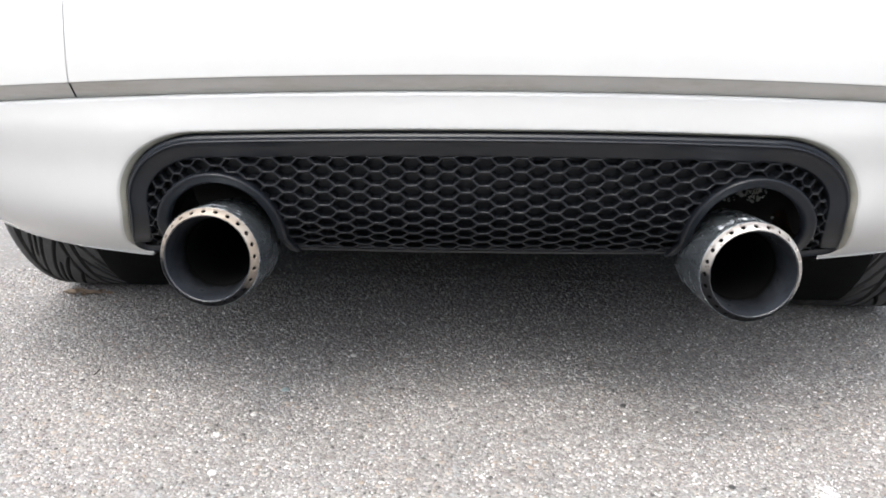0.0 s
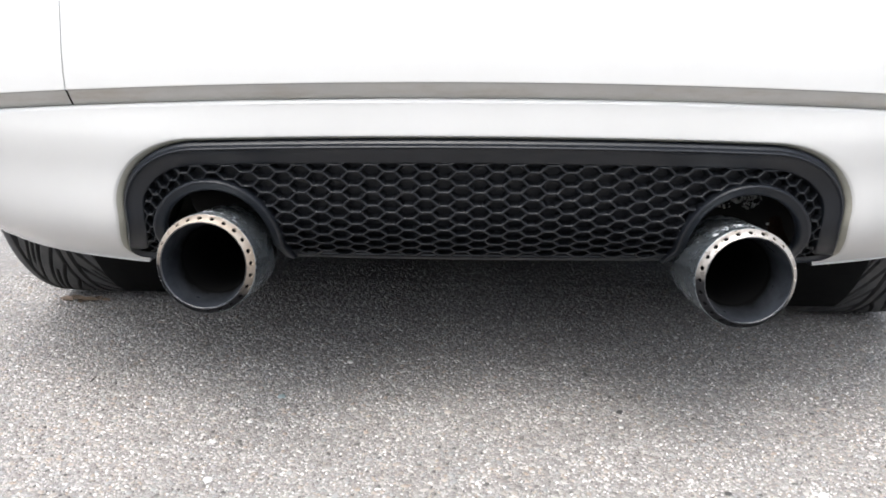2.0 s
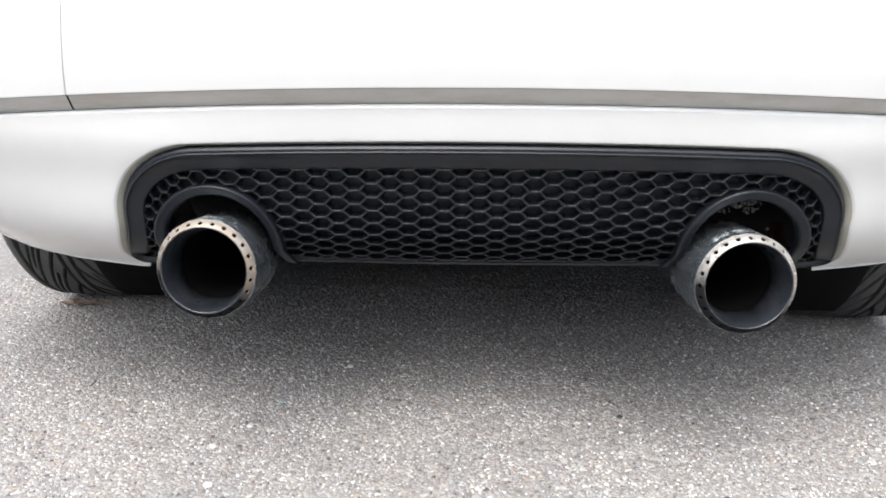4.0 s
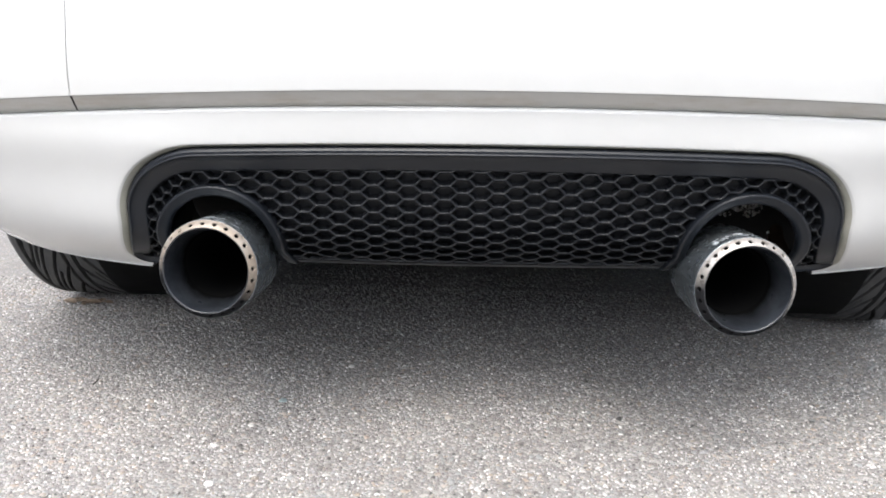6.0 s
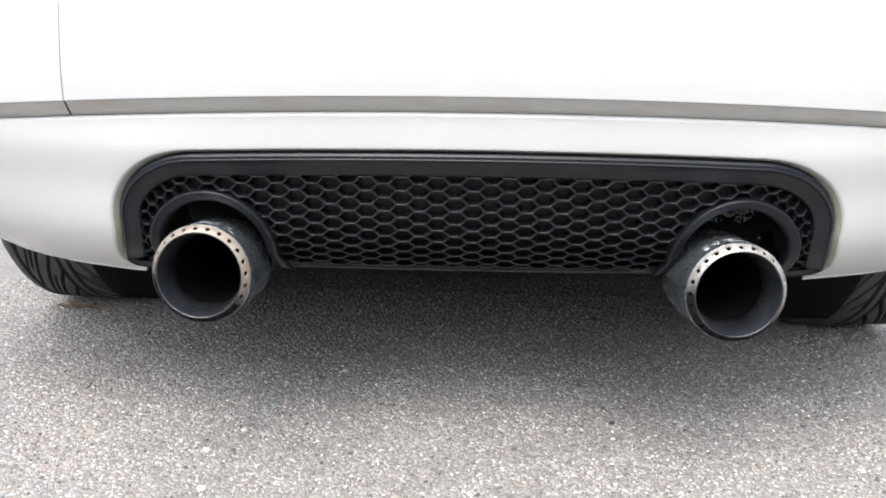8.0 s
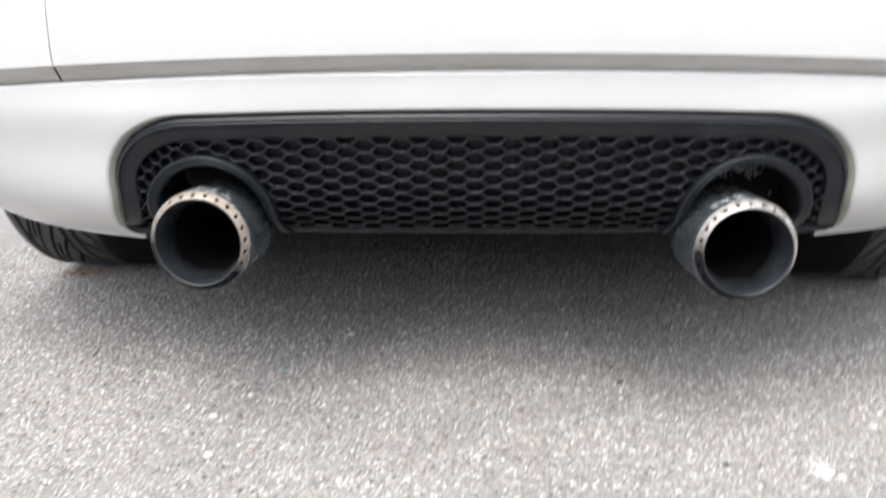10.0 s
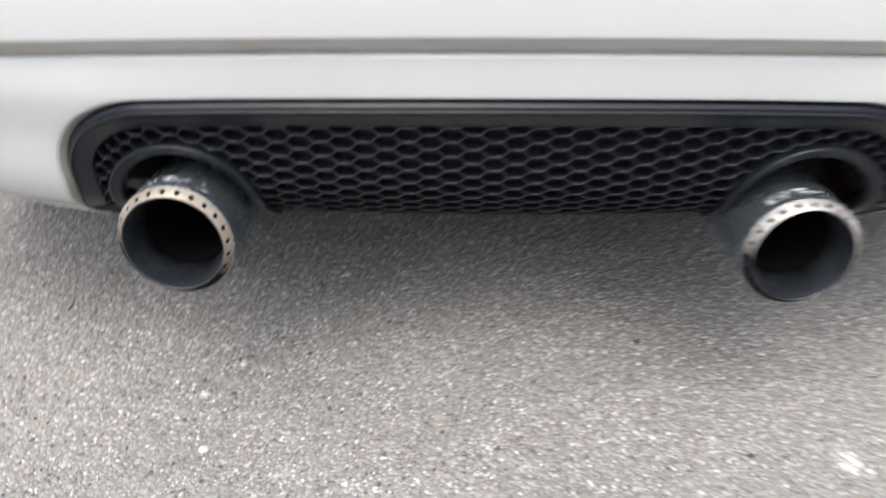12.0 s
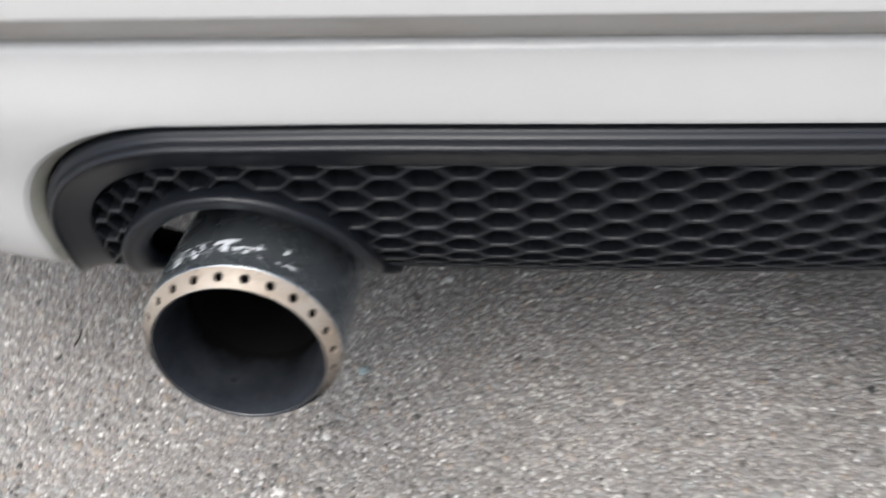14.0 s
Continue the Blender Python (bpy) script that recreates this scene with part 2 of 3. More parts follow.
def lathe(profile, count):
    """Rows of a ring turned round the y axis: profile of (y, radius)."""
    return [[(r * math.cos(2 * math.pi * i / count), y, r * math.sin(2 * math.pi * i / count)) for i in range(count)] for y, r in profile]


def lerp(table, x):
    """Smooth interpolation through a short table of (x, y)."""
    xs, ys = [p[0] for p in table], [p[1] for p in table]
    return float(np.interp(x, xs, ys))


# ---- ground ----
def build_ground():
    rows = []
    xs = [-300, -60, -12, -4, -1.6, -0.8, 0, 0.8, 1.6, 4, 12, 60, 300]
    for y in [-300, -60, -12, -3, 0, 0.8, 1.6, 3, 6, 20, 80, 300]:
        rows.append([(x, y, 0.0) for x in xs])
    v, f = grid(rows)
    tagged(mesh_object("ground", v, f, ASPHALT), "worn grey asphalt with pale exposed stone chippings", "ground", kind="structure")


def build_sky_blocker():
    """A plain unseen wall, added far behind the viewer to block low sky light."""
    bm = bmesh.new()
    bmesh.ops.create_cube(bm, size=1)
    for p in bm.verts:
        p.co = (p.co.x * 30.0, -7.2 + p.co.y * 0.3, 1.05 + p.co.z * 2.1)
    bmesh.ops.bevel(bm, geom=bm.edges[:], offset=0.01, segments=1, affect="EDGES")
    tagged(part("sky_blocker_wall", bm, WALL, None, smooth=False), "unseen plain olive-grey wall added to block low sky light", "wall", kind="structure")


def build_chippings():
    """Stone chippings of five kinds bedded in the asphalt: broad flat stones, common grit, bright quartz, dark tarry pits and a few large white grains."""
    rng = np.random.default_rng(4)

    def strew(pitch, keep, x0, x1, y0, y1):
        gx, gy = np.meshgrid(np.arange(x0, x1, pitch), np.arange(y0, y1, pitch))
        chosen = rng.uniform(0, 1, gx.size) < keep
        x = gx.ravel()[chosen] + rng.uniform(-0.6, 0.6, chosen.sum()) * pitch
        y = gy.ravel()[chosen] + rng.uniform(-0.6, 0.6, chosen.sum()) * pitch
        return x, y

    # pitch, share kept, middle radius, spread, height from and to, tone from and to
    kinds = ((0.0092, 0.85, 0.0038, 0.30, 0.0006, 0.0014, 0.13, 0.86), (0.0048, 0.85, 0.0020, 0.36, 0.0001, 0.0010, 0.10, 0.84),
             (0.0074, 0.72, 0.0014, 0.40, 0.0009, 0.0017, 0.84, 0.96), (0.0096, 0.40, 0.0017, 0.40, 0.0011, 0.0015, 0.05, 0.13),
             (0.0340, 0.80, 0.0019, 0.25, 0.0014, 0.0020, 0.975, 1.0))
    xs, ys, rs, hs, ts, flat = [], [], [], [], [], []
    for pitch, keep, mid, spread, h0, h1, t0, t1 in kinds:
        for x0, x1, y0, y1, thin in ((-0.72, 0.76, 0.62, 1.20, 1.0), (-1.00, 1.06, 1.20, 1.72, 1.0), (-0.80, 0.90, 1.72, 2.40, 1.5)):
            x, y = strew(pitch * thin, keep, x0, x1, y0, y1)
            if 0.83 < t0 < 0.9:
                # quartz lies in loose drifts
                drift = np.array([noise.noise(Vector((a * 14, b * 14, 2))) + 0.6 * noise.noise(Vector((a * 45, b * 45, 5))) for a, b in zip(x, y)])
                chosen = rng.uniform(-0.45, 0.45, x.size) < drift
                x, y = x[chosen], y[chosen]
            xs.append(x), ys.append(y)
            rs.append(np.clip(rng.lognormal(math.log(mid), spread, x.size), 0.0006, 0.0065))
            hs.append(rng.uniform(h0, h1, x.size))
            ts.append(rng.uniform(t0, t1, x.size))
            flat.append(np.full(x.size, 0.05 if t1 < 0.2 else 0.23))
    x, y, r, h, tone, slope = (np.concatenate(part_of) for part_of in (xs, ys, rs, hs, ts, flat))
    n, k = x.size, 5
    turn = rng.uniform(0, 2 * np.pi, n)
    ang = turn[:, None] + np.arange(k)[None, :] * 2 * np.pi / k + rng.uniform(-0.45, 0.45, (n, k))
    rad = r[:, None] * rng.uniform(0.55, 1.35, (n, k))
    tilt = rng.normal(0, 1, (n, 2)) * slope[:, None]
    v = np.zeros((n, 2 * k, 3))
    cx, sx = np.cos(ang), np.sin(ang)
    v[:, :k, 0] = x[:, None] + rad * cx
    v[:, :k, 1] = y[:, None] + rad * sx
    v[:, :k, 2] = -0.0006
    v[:, k:, 0] = x[:, None] + 0.82 * rad * cx
    v[:, k:, 1] = y[:, None] + 0.82 * rad * sx
    v[:, k:, 2] = h[:, None] + 0.82 * rad * (tilt[:, :1] * cx + tilt[:, 1:] * sx)
    quads = [[j, (j + 1) % k, k + (j + 1) % k, k + j] for j in range(k)]
    loops = np.array([i for q in quads for i in q] + [k + j for j in range(k)])
    sizes = np.array([4] * k + [k])
    me = bpy.data.meshes.new("asphalt_chippings")
    me.vertices.add(n * 2 * k)
    me.vertices.foreach_set("co", v.ravel())
    every = (np.arange(n)[:, None] * 2 * k + loops[None, :]).ravel()
    me.loops.add(every.size)
    me.loops.foreach_set("vertex_index", every.astype(np.int32))
    total = np.tile(sizes, n)
    start = np.concatenate([[0], np.cumsum(total)[:-1]])
    me.polygons.add(total.size)
    me.polygons.foreach_set("loop_start", start.astype(np.int32))
    me.update(calc_edges=True)
    me.attributes.new("tone", "FLOAT", "FACE").data.foreach_set("value", np.repeat(tone, k + 1).astype(np.float32))
    me.materials.append(CHIPS)
    tagged(new("asphalt_chippings", me), "pale grey and brown stone chippings bedded in asphalt", "gravel", kind="stuff")


# ---- car: the shared shape of its tail, across u, forward v, up w ----
CAR_POSE = pose(0.080, 0.9135, 0, 0, -1.02, -1.45)
PROFILE = [(0.22, 0.155), (0.24, 0.120), (0.25, 0.103), (0.26, 0.088), (0.274, 0.0695), (0.2985, 0.0455), (0.3157, 0.0325), (0.3325, 0.024), (0.3495, 0.018),
           (0.365, 0.0137), (0.3816, 0.010), (0.398, 0.006), (0.411, 0.0025), (0.425, -0.001), (0.4433, -0.0041), (0.465, -0.0046), (0.4848, -0.0037)]
BELLY = [(0.0, 0.2575), (0.455, 0.2575), (0.512, 0.2598), (0.553, 0.2606), (0.596, 0.2628), (0.638, 0.2672), (0.69, 0.2772), (0.75, 0.2910), (1.2, 0.315)]
FOOT, CREST = 0.2575, 0.4805


def bow(u):
    u = abs(u)
    return 0.105 * u * u + 0.8 * max(0.0, u - 0.55) ** 2


def droop(u):
    return -0.054 * min(abs(u), 0.75) ** 2


def smooth_profile(w):
    """The tail's profile with its corners eased."""
    return sum(lerp(PROFILE, w + d) for d in (-0.008, -0.004, 0.0, 0.004, 0.008)) / 5


def belly(u):
    """The lower edge of the bumper, which sits a little higher on one side."""
    return lerp(BELLY, abs(u)) + 0.0060 * ease((u - 0.38) / 0.08)


def tail(u, w, dv=0.0):
    """A point of the tail's skin, dv further in. Outside the opening the tuck follows the rising lower edge."""
    k = w
    if abs(u) > 0.40:
        low = belly(u)
        k = FOOT + (w - low) * (CREST - FOOT) / (CREST - low)
    lean = 0.15 * max(0.0, 0.465 - k) * ease((abs(u) - 0.40) / 0.36)
    return (u, bow(u) + smooth_profile(k) + swell(u, k) + lean + dv, w)


def ease(x):
    x = max(0.0, min(1.0, x))
    return x * x * (3 - 2 * x)


def swell(u, w):
    """The outer thirds of the tail are fuller low down and turn under more sharply."""
    return -(0.0040 * ease((0.478 - w) / 0.045) + 0.0090 * ease((0.400 - w) / 0.100) - 0.0060 * ease((0.305 - w) / 0.050)) * ease((abs(u) - 0.22) / 0.18) * (1 - 0.75 * ease((abs(u) - 0.44) / 0.30))


HEEL = 0.2850


def side(w):
    """The outer side of the opening, which splays gently towards its foot."""
    d = 0.340 - w
    return 0.4565 + 0.34 * (d - 0.012 * (1 - math.exp(-d / 0.012)))


def opening(count_foot=8, count_side=8, count_corner=18, count_top=40):
    """The outline of the opening in the bumper, from the foot of one side over the top to the foot of the other."""
    half = []
    for i in range(count_foot):
        a = math.pi / 2 * (1 - i / count_foot)
        half.append((side(HEEL) - 0.026 + 0.026 * math.cos(a) ** 0.9, HEEL - (HEEL - 0.2597) * math.sin(a)))
    for i in range(count_side):
        w = HEEL + (0.340 - HEEL) * i / count_side
        half.append((side(w), w))
    for i in range(count_corner):
        a = math.pi / 2 * i / count_corner
        half.append((0.335 + 0.1215 * math.cos(a) ** 0.95, 0.340 + (0.1033 + droop(0.335)) * math.sin(a) ** 0.95))
    line = [(-0.335 + 0.67 * i / count_top) for i in range(count_top + 1)]
    left = [(-u + 0.002 * ease((u - 0.335) / 0.10), w) for u, w in half]
    half = [(u, w + 0.0045 * ease((0.300 - w) / 0.04)) for u, w in half]
    return left + [(u, 0.4433 + droop(u)) for u in line] + [(u, w) for u, w in reversed(half)]


def inward(path):
    """Unit vectors that point into the opening along its outline."""
    out = []
    for i in range(len(path)):
        a, b = path[max(0, i - 1)], path[min(len(path) - 1, i + 1)]
        d = Vector((b[0] - a[0], b[1] - a[1])).normalized()
        out.append((d.y, -d.x))
    return out


def plan(u):
    """The plan of the tail, past the corner round to the flank, for a run u across and along."""
    s, run = (1 if u > 0 else -1), abs(u)
    if run <= 0.80:
        return (u, bow(u))
    k = min(1.0, (run - 0.80) / 0.40)
    a = k * math.pi / 2
    return (s * (0.80 + 0.09 * math.sin(a)), bow(0.80) + 0.25 * (1 - math.cos(a)) + 0.16 * k * (1 - k))


def skin(name, runs, profile, parent, label, shift=None, mat=None):
    """A sheet over runs across the tail and a profile of (dv, w)."""
    rows = []
    for i, (dv, w) in enumerate(profile):
        row = []
        for u in runs:
            x, y = plan(u + (shift(i, u) if shift else 0))
            row.append((x, y + dv, w + droop(u)))
        rows.append(row)
    v, f = grid(rows)
    return sharpen(mesh_object(name, v, f, mat or PAINT, parent, label), 50)


UPPER = [(0.13, 0.90), (0.085, 0.84), (0.055, 0.79), (0.030, 0.73), (0.010, 0.67), (-0.006, 0.61), (-0.0150, 0.56), (-0.0185, 0.53), (-0.0185, 0.512),
         (-0.0185, 0.5062), (-0.0184, 0.5050), (-0.0180, 0.5042), (-0.0171, 0.5038), (-0.0156, 0.5036)]
STRIP = [(-0.0150, 0.5034), (-0.0146, 0.5029), (-0.0074, 0.4949), (0.0006, 0.4860), (0.004, 0.4852), (0.02, 0.4848)]


def build_upper(car):
    """The upper tail panel, the two side panels, which meet it in a narrow gap, and the grey strip under them."""
    def slant(i, u):
        return -0.0018 * min(1.0, max(0, i - 1) / 2) * (1 if u < 0 else -1)

    mid = list(np.linspace(-0.4822, 0.4822, 60))
    side = list(np.linspace(0.4832, 0.80, 16)) + list(np.linspace(0.82, 1.20, 20))
    skin("rear_panel", mid, UPPER, car, "white painted upper bumper panel")
    skin("trim_strip", mid, STRIP, car, "matt warm grey strip set under the panel edge", slant, STRIPE)
    for s in (-1, 1):
        runs = [s * u for u in side][::s]
        skin("side_panel", runs, UPPER, car, "white painted quarter panel beside a narrow gap")
        skin("gap_flange", [s * u for u in (0.4810, 0.4827, 0.4844)][::s], [(dv + 0.0024, w) for dv, w in UPPER[:-3]], car, "white painted flange inside the panel gap")
        skin("trim_strip", [s * 0.4846 if abs(u) < 0.484 else u for u in runs], STRIP, car, "matt warm grey strip set under the panel edge", slant, STRIPE)


def wing_point(s, u, w):
    """A point of the bumper's corner, which flattens towards the flank."""
    x, y = plan(s * u)
    fade = max(0.25, 1 - max(0, u - 0.75) / 0.4)
    deep = tail(s * u, w)[1] - bow(u)
    return (x, y + deep * fade, w)


def build_bumper(car):
    """The lower bumper skin round the valance, with a rolled lip, a rounded crest and a turned lower edge."""
    path = opening()
    ins = inward(path)
    n = len(path)
    corner = 16 + 9
    far = 0.62
    outer = []
    for i in range(n):
        j = min(i, n - 1 - i)
        s = -1 if i < n / 2 else 1
        if j <= corner:
            k = j / corner
            outer.append((s * far, belly(s * far) * (1 - k) + (CREST + droop(far)) * k))
        else:
            k = (j - corner) / ((n - 1) / 2 - corner)
            uu = far * (1 - k)
            outer.append((s * uu, CREST + droop(uu)))
    rows = []
    steps = 16
    for k in range(steps, -1, -1):
        t = k / steps
        row = []
        for j, (p, q) in enumerate(zip(path, outer)):
            u, w = p[0] * (1 - t) + q[0] * t, p[1] * (1 - t) + q[1] * t
            if j in (0, n - 1):
                w = belly(u)
            row.append(tail(u, w))
        rows.append(row)
    for d, dv in ((0.0007, 0.0002), (0.0016, 0.0009), (0.0029, 0.0021), (0.0044, 0.0037), (0.0060, 0.0055), (0.0074, 0.0073), (0.0081, 0.0095), (0.0083, 0.015), (0.0083, 0.04)):
        roll = [0.5 + 0.8 * abs(g[0]) for g in ins]
        rows.append([tail(p[0] + g[0] * d * k, p[1] + g[1] * d * k, dv) for p, g, k in zip(path, ins, roll)])
    v, f = grid(rows)
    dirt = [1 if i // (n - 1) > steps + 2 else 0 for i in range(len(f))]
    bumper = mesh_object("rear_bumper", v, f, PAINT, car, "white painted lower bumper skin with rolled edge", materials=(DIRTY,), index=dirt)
    wing = list(np.linspace(far, 0.80, 10)) + list(np.linspace(0.82, 1.20, 20))
    for s in (-1, 1):
        rows = []
        for k in range(17):
            rows.append([wing_point(s, u, belly(s * u) + (CREST + droop(u) - belly(s * u)) * k / 16) for u in wing])
        v, f = grid(rows)
        mesh_object("bumper_wing", v, f, PAINT, car, "white painted bumper corner")
    # rounded crest under the strip
    runs = [-u for u in reversed(wing)] + list(np.linspace(-far, far, 60))[1:-1] + wing
    rows = []
    for dv, dw in ((0.024, 0.0050), (0.006, 0.0048), (0.0030, 0.0044), (0.0012, 0.0034), (0.0003, 0.0018), (0.0, 0.0)):
        row = []
        for u in runs:
            p = wing_point(1 if u > 0 else -1, abs(u), CREST + droop(u)) if abs(u) > far else tail(u, CREST + droop(u))
            row.append((p[0], p[1] + dv, p[2] + dw))
        rows.append(row)
    v, f = grid(rows)
    mesh_object("bumper_crest", v, f, PAINT, car, "rounded white upper edge of the bumper")
    for s in (-1, 1):
        rows = [[], [], [], [], []]
        for u in list(np.linspace(0.446, far, 15)) + wing[1:]:
            p = wing_point(s, u, belly(s * u))
            bead = 1 - 0.85 * ease((u - 0.50) / 0.10)
            for row, (dy, dz) in zip(rows, ((0, 0), (-0.0008 * bead, -0.0005), (-0.0013 * bead, -0.0015 * bead), (-0.0004, -0.0026 * bead), (0.03, -0.0028 * bead))):
                row.append((p[0], p[1] + dy, p[2] + dz))
        v, f = grid(rows)
        mesh_object("bumper_flange", v, f, PAINT, car, "bright turned lower edge")
    return bumper


FRAME = [(0.0041, 0.024), (0.0041, 0.0060), (0.0050, 0.0034), (0.0070, 0.0022), (0.0087, 0.0010), (0.0095, -0.0004), (0.0102, -0.0026), (0.0110, -0.0045),
         (0.0120, -0.0056), (0.0130, -0.0058), (0.0137, -0.0050), (0.0143, -0.0036), (0.0151, -0.0027), (0.0220, 0.0008), (0.0310, 0.0044), (0.0326, 0.0052),
         (0.0338, 0.0064), (0.0345, 0.018)]
ARCH_U, ARCH_W, ARCH_R = 0.3285, 0.3055, 0.0800


def proud(u, w):
    """The valance's outer feet tuck in a little behind the bumper."""
    return 0.003 * ease((0.310 - w) / 0.045) * ease((abs(u) - 0.27) / 0.10)


def frame_outline():
    """The valance frame's outer edge with inward directions and the width of its band, feet turned in under the grille."""
    path = opening()
    ins = inward(path)
    body = [(u, w, g[0], g[1], 0.40 + 0.40 * ease((w - 0.2597) / 0.028) + 0.20 * ease((w - 0.280) / 0.037)) for (u, w), g in zip(path, ins)]
    toe = [[(math.copysign(0.398, end[0]) + (end[0] - math.copysign(0.398, end[0])) * i / 5, end[1], 0.0, 1.0, 0.40) for i in range(5)] for end in (path[0], path[-1])]
    return toe[0] + body + list(reversed(toe[1]))


def build_valance(car):
    rows = []
    line = frame_outline()
    for d, dv in FRAME:
        row = []
        for u, w, gu, gw, k in line:
            e = (d + (0.0008 + 0.0078 * abs(gu)) * (1 - d / 0.0600)) * k
            row.append(tail(u + gu * e, w + gw * e, dv + proud(u, w)))
        rows.append(row)
    v, f = grid(rows)
    frame_part = mesh_object("valance", v, f, TRIM, car, "dark grey moulded plastic rear valance frame")
    build_honeycomb(frame_part)
    for s in (-1, 1):
        build_arch(frame_part, s)
    # lower rail between the two arches
    rows = []
    level = 0.270
    runs = np.linspace(-0.246, 0.246, 30)
    for dw, dv in ((0.010, 0.016), (0.008, 0.0085), (0.004, 0.0070), (0.001, 0.0075), (-0.0015, 0.011), (-0.002, 0.05)):
        rows.append([tail(u, level + dw, dv + proud(u, level)) for u in runs])
    v, f = grid(rows)
    mesh_object("lower_rail", v, f, TRIM, frame_part)
    return frame_part


def arch_path(s, r, count=48):
    """From the inner foot over the crown to the outer foot (inner: towards the middle of the car)."""
    pts = []
    foot = radians(-8)
    for i in range(6):
        k = 1 - i / 6
        pts.append((r * math.cos(foot) + 0.010 * k, r * math.sin(foot) - 0.024 * k))
    for i in range(count + 1):
        a = foot + radians(188) * i / count
        pts.append((r * math.cos(a), r * math.sin(a)))
    for i in range(1, 7):
        pts.append((-r + 0.004 * (i / 6) ** 2, -0.060 * i / 6))
    return [(s * ARCH_U - s * u, ARCH_W + w) for u, w in pts]


def build_arch(frame_part, s):
    section = [(0.0808, 0.016), (0.0808, 0.0055), (0.0805, 0.0015), (0.0798, -0.0012), (0.0788, -0.0029), (0.0775, -0.0035), (0.0760, -0.0030), (0.0744, -0.0018),
               (0.0722, -0.0008), (0.0698, 0.0002), (0.0680, 0.0012), (0.0668, 0.0028), (0.0661, 0.0054), (0.0659, 0.0105), (0.0668, 0.0160)]
    rows = [[tail(u, max(w, 0.2570), dv + proud(u, w)) for u, w in arch_path(s, r)] for r, dv in section]
    v, f = grid(rows)
    mesh_object("tailpipe_surround", v, f, TRIM, frame_part, "rounded dark plastic arch round a tailpipe")
    # black ledge inside the outer foot of the arch
    rows = []
    for dv, dw in ((-0.003, -0.030), (-0.002, -0.003), (0.0, 0.0), (0.002, -0.001), (0.003, -0.030)):
        rows.append([(s * u, 0.108 + dv, max(0.260, top + dw)) for u, top in ((0.436, 0.294), (0.425, 0.2905), (0.412, 0.2875), (0.400, 0.283), (0.388, 0.274), (0.378, 0.262))])
    v, f = grid(rows)
    mesh_object("inner_ledge", v, f, BLACK, frame_part, "black ledge inside the arch")


def inside_arch(u, w, r):
    for s in (-1, 1):
        du, dw = (s * ARCH_U - u) * s, w - ARCH_W
        if dw < -0.011:
            k = min(1.0, (-0.011 - dw) / 0.024)
            if -r < du < r * math.cos(radians(-8)) + 0.010 * k:
                return s, "foot"
        elif du * du + dw * dw < r * r:
            return s, "round"
    return None


def limit(u):
    """The upper boundary of the honeycomb at u."""
    a = abs(u)
    if a < 0.335:
        return 0.4433 + droop(a) - 0.0330
    k = min(1.0, (a - 0.335) / (0.1175 - 0.035))
    return 0.340 + (0.1033 + droop(0.335) - 0.0330) * math.sqrt(max(0.0, 1 - k * k))


def flank(w):
    """The outer boundary of the honeycomb at height w."""
    return 0.4525 + 0.24 * (0.340 - w) - 0.0340


